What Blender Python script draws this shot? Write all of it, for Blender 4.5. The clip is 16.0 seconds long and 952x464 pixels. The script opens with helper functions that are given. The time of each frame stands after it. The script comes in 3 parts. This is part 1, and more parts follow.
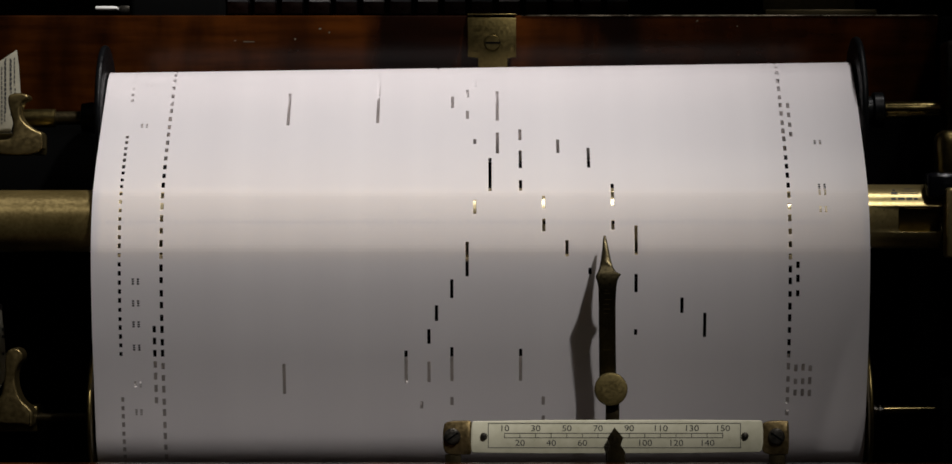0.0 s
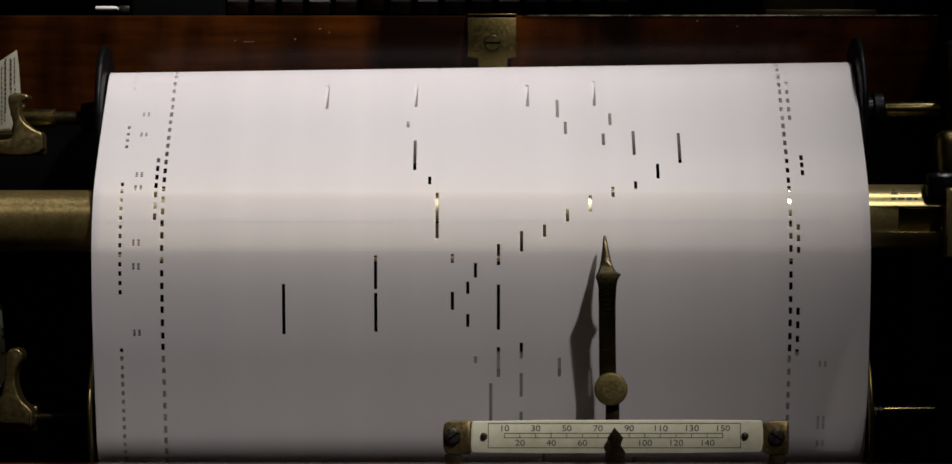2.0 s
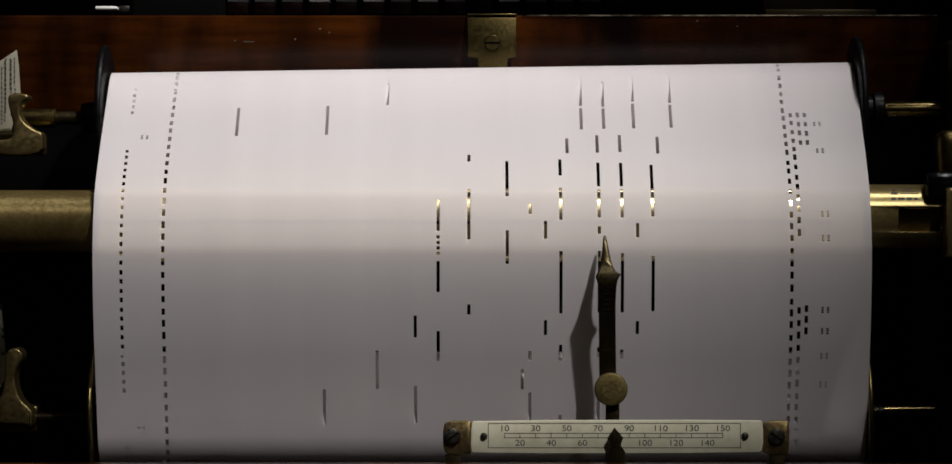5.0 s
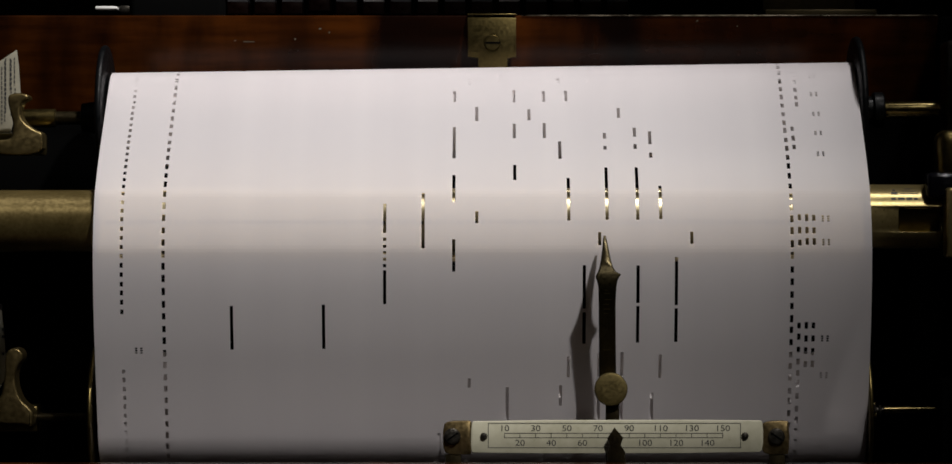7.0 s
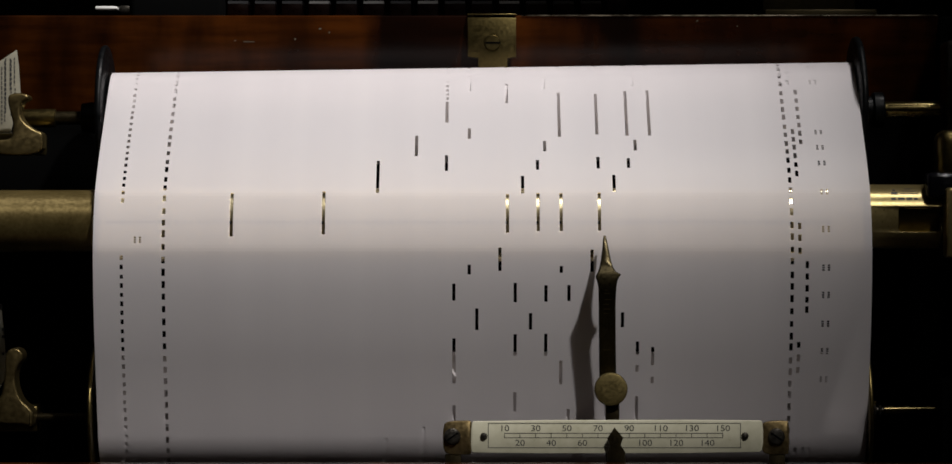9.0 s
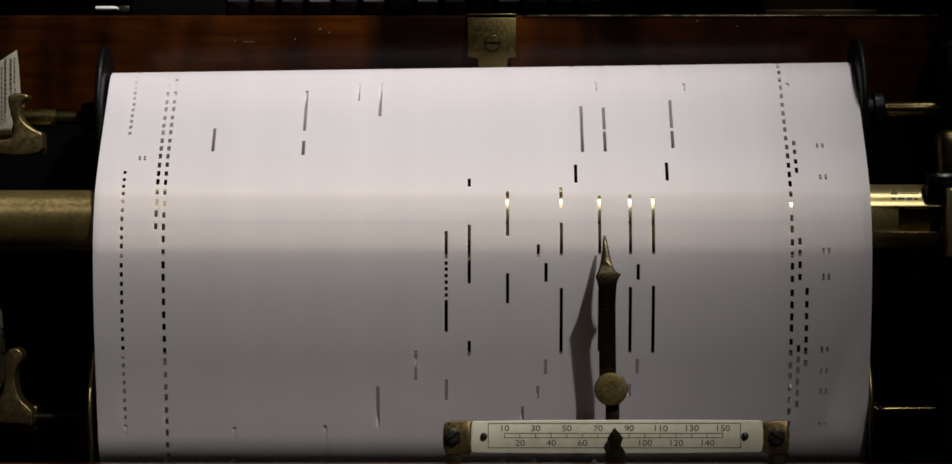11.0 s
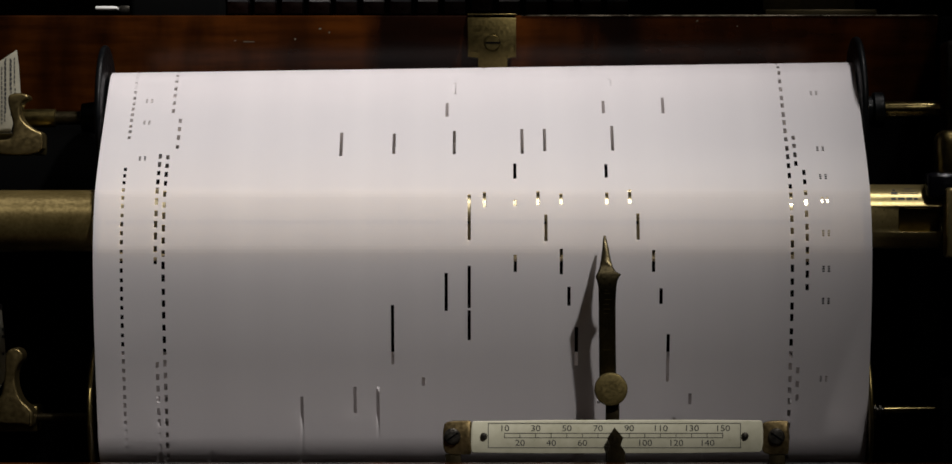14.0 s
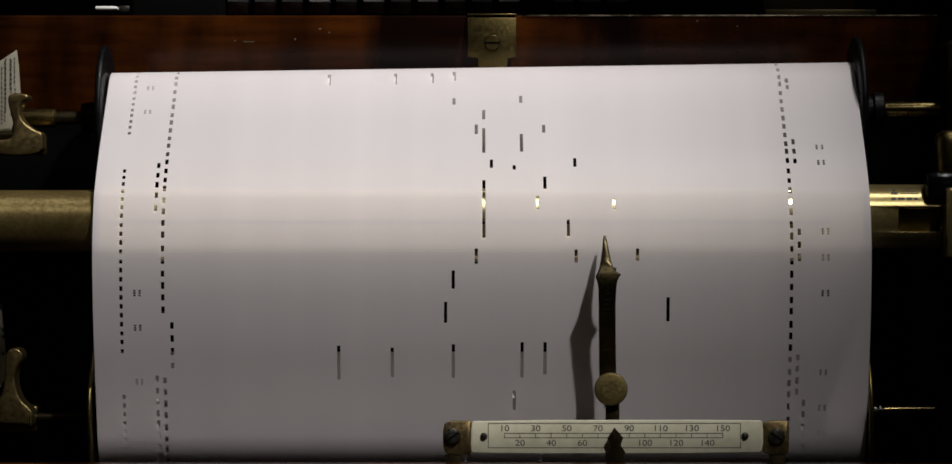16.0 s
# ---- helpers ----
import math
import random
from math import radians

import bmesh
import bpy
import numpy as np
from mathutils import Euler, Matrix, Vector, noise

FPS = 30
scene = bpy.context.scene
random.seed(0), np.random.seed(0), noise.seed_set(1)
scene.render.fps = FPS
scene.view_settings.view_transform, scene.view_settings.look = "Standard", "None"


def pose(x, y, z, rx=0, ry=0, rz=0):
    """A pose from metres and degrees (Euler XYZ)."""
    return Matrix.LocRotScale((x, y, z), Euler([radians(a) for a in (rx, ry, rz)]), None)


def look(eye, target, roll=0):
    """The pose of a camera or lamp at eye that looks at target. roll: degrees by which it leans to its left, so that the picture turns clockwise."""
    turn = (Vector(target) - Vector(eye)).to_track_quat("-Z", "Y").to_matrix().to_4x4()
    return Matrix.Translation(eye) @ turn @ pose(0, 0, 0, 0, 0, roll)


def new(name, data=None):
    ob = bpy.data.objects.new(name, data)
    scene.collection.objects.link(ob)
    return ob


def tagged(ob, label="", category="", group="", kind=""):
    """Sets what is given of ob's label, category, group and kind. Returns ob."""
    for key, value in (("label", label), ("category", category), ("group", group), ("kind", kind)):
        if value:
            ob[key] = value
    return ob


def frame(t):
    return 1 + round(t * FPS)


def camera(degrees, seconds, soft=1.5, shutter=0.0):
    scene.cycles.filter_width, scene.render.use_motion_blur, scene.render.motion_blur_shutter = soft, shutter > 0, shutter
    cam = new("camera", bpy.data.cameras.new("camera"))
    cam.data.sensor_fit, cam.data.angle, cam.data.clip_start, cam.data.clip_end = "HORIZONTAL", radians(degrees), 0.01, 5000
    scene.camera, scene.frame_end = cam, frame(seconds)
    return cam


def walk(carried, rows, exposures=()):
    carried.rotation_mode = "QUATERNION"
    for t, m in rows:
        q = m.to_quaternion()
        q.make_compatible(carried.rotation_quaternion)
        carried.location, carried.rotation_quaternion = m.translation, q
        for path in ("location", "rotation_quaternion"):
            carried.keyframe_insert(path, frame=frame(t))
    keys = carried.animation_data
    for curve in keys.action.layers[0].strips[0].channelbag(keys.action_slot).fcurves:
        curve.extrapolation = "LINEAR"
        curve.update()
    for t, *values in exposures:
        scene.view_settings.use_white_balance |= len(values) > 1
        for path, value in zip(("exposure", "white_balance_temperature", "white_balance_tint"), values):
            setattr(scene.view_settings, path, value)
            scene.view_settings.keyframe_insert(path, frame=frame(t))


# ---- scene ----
cam = camera(18.05, 16.0, soft=1.5)
walk(cam, [(0.0, pose(0, -1.1, 1.1, 90, 0, 0)), (16.0, pose(0, -1.1, 1.1, 90, 0, 0))],
     exposures=[(0.0, 0.0), (16.0, 0.0)])

# ---- light: two lamps over the machine, one straight above and one to the right in front, in a dim room
world = bpy.data.worlds.new("world")
world.use_nodes = True
world.node_tree.nodes["Background"].inputs[0].default_value = (0.5, 0.55, 0.7, 1)
world.node_tree.nodes["Background"].inputs[1].default_value = 0.004
scene.world = world


def lamp(name, at, aim, cone, size, watts, colour):
    ob = new(name, bpy.data.lights.new(name, "SPOT"))
    ob.data.shadow_soft_size, ob.data.spot_size, ob.data.spot_blend = size, radians(cone), 1.0
    ob.data.energy, ob.data.color = watts, colour
    ob.matrix_world = look(at, aim)


lamp("front_lamp", (0.53, -1.12, 2.34), (-0.15, 0.02, 1.09), 24, 0.03, 95.0, (1.0, 0.965, 0.925))
lamp("top_lamp", (0.42, -0.20, 2.50), (-0.16, 0.05, 1.11), 29, 0.06, 82.0, (1.0, 0.965, 0.945))
# added fill: an unseen weak lamp behind the viewer, turned to the ceiling
fill_uplight = new("fill_uplight", bpy.data.lights.new("fill_uplight", "AREA"))
fill_uplight.data.shape, fill_uplight.data.size, fill_uplight.data.energy, fill_uplight.data.color = "DISK", 0.3, 1.15, (1.0, 0.9, 0.82)
fill_uplight.matrix_world = look((0.3, -1.9, 1.75), (0.3, -1.9, 2.8))

MM = 0.001
AXIS = Vector((0, 0, 1100.0))  # the machine's zero, in mm: x to the right, y away, z up from the bar's crest


# ---- materials
def material(name, colour, rough=0.5, metal=0.0, spec=0.5):
    m = bpy.data.materials.new(name)
    m.use_nodes = True
    b = m.node_tree.nodes["Principled BSDF"]
    b.inputs["Base Color"].default_value = (*colour, 1)
    b.inputs["Roughness"].default_value = rough
    b.inputs["Metallic"].default_value = metal
    b.inputs["Specular IOR Level"].default_value = spec
    return m, m.node_tree.nodes, m.node_tree.links, b


def mottled(name, dark, light, size, rough, metal=0.0, spec=0.5, stretch=(1, 1, 1), bump=0.0, fine=6.0, spread=(0.35, 0.7), rough_var=0.15):
    """Two scales of noise between two colours, with uneven gloss and a fine relief."""
    m, nodes, links, b = material(name, light, rough, metal, spec)
    co = nodes.new("ShaderNodeTexCoord")
    mp = nodes.new("ShaderNodeMapping")
    mp.inputs["Scale"].default_value = stretch
    links.new(co.outputs["Object"], mp.inputs[0])
    big, small = nodes.new("ShaderNodeTexNoise"), nodes.new("ShaderNodeTexNoise")
    for n, s in ((big, size), (small, size * fine)):
        n.inputs["Scale"].default_value, n.inputs["Detail"].default_value = s, 6.0
        links.new(mp.outputs[0], n.inputs["Vector"])
    mix = nodes.new("ShaderNodeMath")
    mix.operation = "MULTIPLY_ADD"
    mix.inputs[1].default_value = 0.4
    links.new(small.outputs["Fac"], mix.inputs[0])
    half = nodes.new("ShaderNodeMath")
    half.operation, half.inputs[1].default_value = "MULTIPLY", 0.6
    links.new(big.outputs["Fac"], half.inputs[0])
    links.new(half.outputs[0], mix.inputs[2])
    ramp = nodes.new("ShaderNodeValToRGB")
    ramp.color_ramp.elements[0].position, ramp.color_ramp.elements[1].position = spread
    ramp.color_ramp.elements[0].color, ramp.color_ramp.elements[1].color = (*dark, 1), (*light, 1)
    links.new(mix.outputs[0], ramp.inputs[0])
    links.new(ramp.outputs[0], b.inputs["Base Color"])
    rv = nodes.new("ShaderNodeMapRange")
    rv.inputs["To Min"].default_value, rv.inputs["To Max"].default_value = max(0.03, rough - rough_var), min(1, rough + rough_var)
    rv.inputs["From Min"].default_value, rv.inputs["From Max"].default_value = 0.3, 0.7
    links.new(small.outputs["Fac"], rv.inputs[0])
    links.new(rv.outputs[0], b.inputs["Roughness"])
    if bump:
        bp = nodes.new("ShaderNodeBump")
        bp.inputs["Strength"].default_value, bp.inputs["Distance"].default_value = 0.5, bump
        links.new(mix.outputs[0], bp.inputs["Height"])
        links.new(bp.outputs[0], b.inputs["Normal"])
    return m


def paper_material():
    """Thin off-white roll paper: part of the light goes through it."""
    m, nodes, links, b = material("roll_paper", (0.78, 0.745, 0.765), 0.42, 0.0, 0.4)
    # faint streaks along the paper's way
    co, mp, noi, ramp = (nodes.new("ShaderNode" + k) for k in ("TexCoord", "Mapping", "TexNoise", "ValToRGB"))
    mp.inputs["Scale"].default_value = (1, 0, 0)
    noi.inputs["Scale"].default_value, noi.inputs["Detail"].default_value = 55.0, 5.0
    ramp.color_ramp.elements[0].color, ramp.color_ramp.elements[1].color = (0.745, 0.71, 0.735, 1), (0.80, 0.765, 0.785, 1)
    ramp.color_ramp.elements[0].position, ramp.color_ramp.elements[1].position = 0.3, 0.7
    links.new(co.outputs["Object"], mp.inputs[0])
    links.new(mp.outputs[0], noi.inputs["Vector"])
    links.new(noi.outputs["Fac"], ramp.inputs[0])
    links.new(ramp.outputs[0], b.inputs["Base Color"])
    tr, mix, out = nodes.new("ShaderNodeBsdfTranslucent"), nodes.new("ShaderNodeMixShader"), nodes["Material Output"]
    tr.inputs[0].default_value = (0.83, 0.79, 0.775, 1)
    mix.inputs[0].default_value = 0.44
    links.new(b.outputs[0], mix.inputs[1])
    links.new(tr.outputs[0], mix.inputs[2])
    links.new(mix.outputs[0], out.inputs[0])
    return m


PAPER = paper_material()
# wound white paper, greyed so that its colour carries the shade behind the holes
SHADED_CORE = mottled("shaded_core_paper", (0.42, 0.39, 0.38), (0.52, 0.49, 0.48), 40, 0.8, 0.0, 0.2)
BRASS = mottled("aged_brass", (0.105, 0.08, 0.029), (0.19, 0.145, 0.056), 60, 0.34, 1.0, fine=12, rough_var=0.05)
BAR_BRASS = mottled("paper_polished_brass", (0.80, 0.68, 0.42), (0.90, 0.79, 0.52), 60, 0.15, 1.0, fine=14, rough_var=0.02)
LIT_END_BRASS = mottled("scuffed_lit_brass", (0.30, 0.235, 0.095), (0.46, 0.365, 0.165), 90, 0.34, 0.75, fine=9, rough_var=0.07)


def brushed(m, amount, turn):
    """Fine wear across the bar, which draws lights out along it."""
    nodes, links = m.node_tree.nodes, m.node_tree.links
    b = nodes["Principled BSDF"]
    b.inputs["Anisotropic"].default_value, b.inputs["Anisotropic Rotation"].default_value = amount, turn
    t = nodes.new("ShaderNodeTangent")
    t.direction_type, t.axis = "RADIAL", "X"
    links.new(t.outputs[0], b.inputs["Tangent"])


brushed(BAR_BRASS, 0.85, 0.25)
brushed(LIT_END_BRASS, 0.55, 0.25)
DIM_END_BRASS = mottled("tarnished_dim_brass", (0.13, 0.094, 0.032), (0.24, 0.18, 0.07), 90, 0.33, 0.72, fine=9, rough_var=0.05)
brushed(DIM_END_BRASS, 0.6, 0.25)
SHAFT_BRASS = mottled("olive_shaft_brass", (0.2, 0.155, 0.06), (0.32, 0.25, 0.105), 150, 0.27, 1.0, stretch=(0.2, 1, 1), rough_var=0.04)
BRIGHT_BRASS = mottled("polished_brass", (0.5, 0.38, 0.16), (0.66, 0.52, 0.25), 150, 0.2, 1.0, stretch=(0.2, 1, 1))
BRONZE = mottled("dark_bronze", (0.022, 0.017, 0.008), (0.055, 0.042, 0.02), 120, 0.36, 0.9, fine=10, rough_var=0.08)


def mahogany_material():
    """Polished mahogany: broad upright ribbons of figure, fine grain along the rail, deep red-brown."""
    m, nodes, links, b = material("mahogany", (0.03, 0.009, 0.002), 0.24, 0.0, 0.22)
    co = nodes.new("ShaderNodeTexCoord")

    def layer(scale, detail, stretch):
        mp, n = nodes.new("ShaderNodeMapping"), nodes.new("ShaderNodeTexNoise")
        mp.inputs["Scale"].default_value = stretch
        n.inputs["Scale"].default_value, n.inputs["Detail"].default_value = scale, detail
        links.new(co.outputs["Object"], mp.inputs[0])
        links.new(mp.outputs[0], n.inputs["Vector"])
        return n.outputs["Fac"]
    ribbon, cloud, grain = layer(36, 4, (1, 1, 0.25)), layer(9, 2, (1, 1, 0.6)), layer(60, 5, (0.6, 1, 5))

    def ramp(fac, lo, hi, dark, light):
        r = nodes.new("ShaderNodeValToRGB")
        r.color_ramp.elements[0].position, r.color_ramp.elements[1].position = lo, hi
        r.color_ramp.elements[0].color, r.color_ramp.elements[1].color = (*dark, 1), (*light, 1)
        links.new(fac, r.inputs[0])
        return r.outputs[0]

    def times(p, q):
        x = nodes.new("ShaderNodeMix")
        x.data_type, x.blend_type, x.inputs["Factor"].default_value = "RGBA", "MULTIPLY", 1.0
        links.new(p, x.inputs["A"])
        links.new(q, x.inputs["B"])
        return x.outputs["Result"]
    base = ramp(ribbon, 0.40, 0.64, (0.008, 0.0022, 0.0008), (0.088, 0.0235, 0.003))
    base = times(base, ramp(cloud, 0.40, 0.60, (0.25, 0.23, 0.22), (1, 1, 1)))
    base = times(base, ramp(grain, 0.35, 0.62, (0.6, 0.58, 0.56), (1, 1, 1)))
    links.new(base, b.inputs["Base Color"])
    bp = nodes.new("ShaderNodeBump")
    bp.inputs["Strength"].default_value, bp.inputs["Distance"].default_value = 0.15, 0.00002
    links.new(grain, bp.inputs["Height"])
    links.new(bp.outputs[0], b.inputs["Normal"])
    return m


MAHOGANY = mahogany_material()
DARK_WOOD = mottled("dark_stained_wood", (0.002, 0.0013, 0.001), (0.006, 0.003, 0.002), 30, 0.5, 0.0, 0.12, stretch=(0.3, 1, 2))
LACQUER = mottled("black_lacquer", (0.002, 0.002, 0.003), (0.004, 0.004, 0.006), 60, 0.2, 0.0, 0.25)
HOOK_BRASS = mottled("dull_hook_brass", (0.085, 0.062, 0.024), (0.16, 0.12, 0.05), 70, 0.4, 0.88, fine=8, rough_var=0.08)
IVORY = mottled("ivory_celluloid", (0.36, 0.345, 0.24), (0.52, 0.50, 0.38), 55, 0.4, 0.0, 0.4, spread=(0.2, 0.6))
CARD = mottled("aged_card", (0.16, 0.15, 0.11), (0.27, 0.25, 0.19), 50, 0.8, spread=(0.2, 0.6))
INK = material("ink", (0.02, 0.02, 0.022), 0.6)[0]
STEEL = mottled("dark_steel", (0.03, 0.028, 0.024), (0.1, 0.09, 0.075), 200, 0.42, 0.9)
brushed(BRIGHT_BRASS, 0.8, 0.25)
brushed(SHAFT_BRASS, 0.75, 0.25)
SATIN_BLACK = mottled("satin_black", (0.0015, 0.0017, 0.002), (0.003, 0.0034, 0.004), 80, 0.42, 0.0, 0.1)
CHROME = material("worn_nickel", (0.3, 0.29, 0.26), 0.2, 1.0)[0]
EDGE_HIGHLIGHT = mottled("patchy_edge_highlight", (0.02, 0.016, 0.01), (0.30, 0.25, 0.18), 90, 0.4, 0.8, fine=5, spread=(0.42, 0.66))
NICK = material("bare_nick", (0.10, 0.085, 0.06), 0.6)[0]
# near-white for painted glints on the dampers and beside the rod
PALE_GLINT = material("pale_glint", (0.88, 0.87, 0.85), 0.5)[0]
# black parts; also painted shade for the box interior, slots and air holes
VOID = material("black_and_shade", (0.0016, 0.0016, 0.0016), 0.9, 0.0, 0.04)[0]
HEAD_WOOD = mottled("red_lacquered_wood", (0.008, 0.002, 0.0012), (0.03, 0.007, 0.003), 60, 0.35, 0.0, 0.3)
ROOM = mottled("room_bounce_paint", (0.46, 0.43, 0.4), (0.54, 0.51, 0.48), 3, 0.9, 0.0, 0.1)


# ---- helpers for building, all in mm
def bar(bm, x0, x1, y0, y1, z0, z1, bevel=0.0, segments=2):
    r = bmesh.ops.create_cube(bm, size=1.0)
    for v in r["verts"]:
        v.co = ((x0 + x1) / 2 + v.co.x * (x1 - x0), (y0 + y1) / 2 + v.co.y * (y1 - y0), (z0 + z1) / 2 + v.co.z * (z1 - z0))
    if bevel:
        edges = list({e for v in r["verts"] for e in v.link_edges})
        bmesh.ops.bevel(bm, geom=edges, offset=bevel, segments=segments, profile=0.5, affect="EDGES")
    return bm


def turned(bm, profile, y, z, n=64, axis="x"):
    """A lathe body round an axis along x (or y) through (y, z): profile rows of (place along the axis, radius)."""
    rings = []
    for a, r in profile:
        ring = []
        for i in range(n):
            t = 2 * math.pi * i / n
            if axis == "x":
                ring.append(bm.verts.new((a, y + r * math.cos(t), z + r * math.sin(t))))
            else:
                ring.append(bm.verts.new((y + r * math.cos(t), a, z + r * math.sin(t))))
        rings.append(ring)
    for p, q in zip(rings, rings[1:]):
        for i in range(n):
            bm.faces.new((p[i], p[(i + 1) % n], q[(i + 1) % n], q[i]))
    bm.faces.new(rings[0])
    bm.faces.new(rings[-1][::-1])
    bmesh.ops.recalc_face_normals(bm, faces=bm.faces)
    return bm


def slab(bm, outline, y0, y1, bevel=0.0, segments=2, lean=None):
    """An outline in x and z, given depth from y0 to y1. lean(z) moves it along y."""
    f = bm.faces.new([bm.verts.new((x, y0, z)) for x, z in outline])
    r = bmesh.ops.extrude_face_region(bm, geom=[f])
    verts = [v for v in r["geom"] if isinstance(v, bmesh.types.BMVert)]
    for v in verts:
        v.co.y = y1
    bmesh.ops.recalc_face_normals(bm, faces=bm.faces)
    if bevel:
        edges = [e for e in bm.edges if abs(e.verts[0].co.y - e.verts[1].co.y) < 1e-6]
        bmesh.ops.bevel(bm, geom=edges, offset=bevel, segments=segments, profile=0.5, affect="EDGES")
    if lean:
        for v in bm.verts:
            v.co.y += lean(v.co.z)
    return bm


def rounded(points, times=2):
    """Cuts the corners of a closed outline."""
    for _ in range(times):
        out = []
        for (x0, z0), (x1, z1) in zip(points, points[1:] + points[:1]):
            out += [(0.75 * x0 + 0.25 * x1, 0.75 * z0 + 0.25 * z1), (0.25 * x0 + 0.75 * x1, 0.25 * z0 + 0.75 * z1)]
        points = out
    return points


def thing(name, x, y, z, label, category, group="", kind=""):
    ob = new(name)
    ob.empty_display_size = 0.01
    ob.location = (Vector((x, y, z)) + AXIS) * MM
    ob["base"] = (x, y, z)
    return tagged(ob, label, category, group, kind)


def part(name, bm, mat, parent=None, label="", smooth=True, angle=35):
    """One mesh object under a thing or a part; the bmesh is in the machine's mm."""
    base = Vector((0, 0, 0))
    p = parent
    while p is not None and "base" not in p:
        p = p.parent
    base = Vector(p["base"]) if p is not None else -AXIS
    for v in bm.verts:
        v.co = (v.co - base) * MM
    if smooth:
        for f in bm.faces:
            f.smooth = True
        for e in bm.edges:
            if len(e.link_faces) == 2 and e.calc_face_angle(0) > radians(angle):
                e.smooth = False
    me = bpy.data.meshes.new(name)
    bm.to_mesh(me)
    bm.free()
    me.materials.append(mat)
    ob = new(name, me)
    ob.parent = parent
    return tagged(ob, label)


def solid(name, bm, mat, label, category, kind="", group="", **kw):
    ob = part(name, bm, mat, None, **kw)
    return tagged(ob, label, category, group, kind)


def letters(text, x, z, y, height, mat, name, parent, turn=0.0, depth=0.05):
    """Printed characters in the built-in font, facing the viewer."""
    cu = bpy.data.curves.new("text", "FONT")
    cu.body, cu.size, cu.align_x, cu.align_y, cu.extrude = text, height * 1.42, "CENTER", "CENTER", 0.02
    tmp = bpy.data.objects.new("text", cu)
    scene.collection.objects.link(tmp)
    me = tmp.to_mesh()
    bm = bmesh.new()
    bm.from_mesh(me)
    tmp.to_mesh_clear()
    bpy.data.objects.remove(tmp)
    bpy.data.curves.remove(cu)
    m = Matrix.Translation((x, y, z)) @ Matrix.Rotation(radians(90), 4, "X") @ Matrix.Rotation(radians(turn), 4, "Z") @ Matrix.Diagonal((1.18, 1, 1, 1))
    bmesh.ops.transform(bm, matrix=m, verts=bm.verts)
    return part(name, bm, mat, parent, smooth=False)


def B():
    return bmesh.new()


# ---- the way of the paper, in mm: supply spool, tracker bar, take-up spool
UP, DOWN = radians(46), radians(17)
# the slightly bowed paper above the bar, then the bar's face, downwards: radius of each arc, and the slope at its end
ARCS = ((150.0, radians(37)), (16.0, radians(24)), (59.0, radians(7)), (22.0, radians(-2)), (150.0, -DOWN))
SUPPLY_R, SUPPLY_Z, TAKE_R, TAKE_Z = 18.4, 45.7, 23.5, -68.9
WIND = 0.15
FACE_TOP = 33.0


def face():
    """The arcs of the bar's face as (start way, start y, start z, radius, slope at the start, slope at the end)."""
    out, s, y, z, a = [], 0.0, 0.0, FACE_TOP, UP
    for r, b in ARCS:
        out.append((s, y, z, r, a, b))
        y, z, s, a = y + r * (math.cos(a) - math.cos(b)), z + r * (math.sin(b) - math.sin(a)), s + r * (a - b), b
    near = min(q[1] + q[3] * (math.cos(q[4]) - 1.0) for q in out if q[4] > 0 > q[5])
    return [(q[0], q[1] - near, *q[2:]) for q in out], s, (y - near, z)


FACE, FACE_LENGTH, MEET = face()
LEAVE = (FACE[0][1], FACE_TOP)
L_UP = (SUPPLY_Z + SUPPLY_R * math.sin(UP) - LEAVE[1]) / math.cos(UP)
SUPPLY_Y = LEAVE[0] + L_UP * math.sin(UP) + SUPPLY_R * math.cos(UP)
L_DOWN = (MEET[1] - TAKE_Z + TAKE_R * math.sin(DOWN)) / math.cos(DOWN)
TAKE_Y = MEET[0] + L_DOWN * math.sin(DOWN) + TAKE_R * math.cos(DOWN)


def on_face(d):
    """Place and slope on the bar's face, d mm down from its upper edge."""
    for s, y, z, r, a, b in FACE:
        if d <= s + r * (a - b) + 1e-9:
            break
    c = a - (d - s) / r
    return y + r * (math.cos(a) - math.cos(c)), z + r * (math.sin(c) - math.sin(a)), c


HOLE_LINE = 3.3                                 # height of the bar's row of holes
D_HOLES = min((i * 0.01 for i in range(int(FACE_LENGTH * 100))), key=lambda d: abs(on_face(d)[1] - HOLE_LINE))
S_LEAVE = -D_HOLES                              # way from the holes, positive onwards
S_SUPPLY = S_LEAVE - L_UP
S_MEET = FACE_LENGTH - D_HOLES
S_TAKE = S_MEET + L_DOWN
SPEED = 44.85                                   # mm a second
PAPER_X0, PAPER_X1 = -141.4, 144.7


def path(s):
    """Place (y, z) of the paper s mm past the tracker bar's holes."""
    if s < S_SUPPLY:
        a = UP + (S_SUPPLY - s) / SUPPLY_R
        r = SUPPLY_R - WIND * (a - UP) / (2 * math.pi)
        return SUPPLY_Y - r * math.cos(a), SUPPLY_Z + r * math.sin(a)
    if s < S_LEAVE:
        d = S_LEAVE - s
        return LEAVE[0] + d * math.sin(UP), LEAVE[1] + d * math.cos(UP)
    if s < S_MEET:
        return on_face(s - S_LEAVE)[:2]
    if s < S_TAKE:
        d = s - S_MEET
        return MEET[0] + d * math.sin(DOWN), MEET[1] - d * math.cos(DOWN)
    a = -DOWN - (s - S_TAKE) / TAKE_R
    r = TAKE_R - WIND * (-DOWN - a) / (2 * math.pi)
    return TAKE_Y - r * math.cos(a), TAKE_Z + r * math.sin(a)


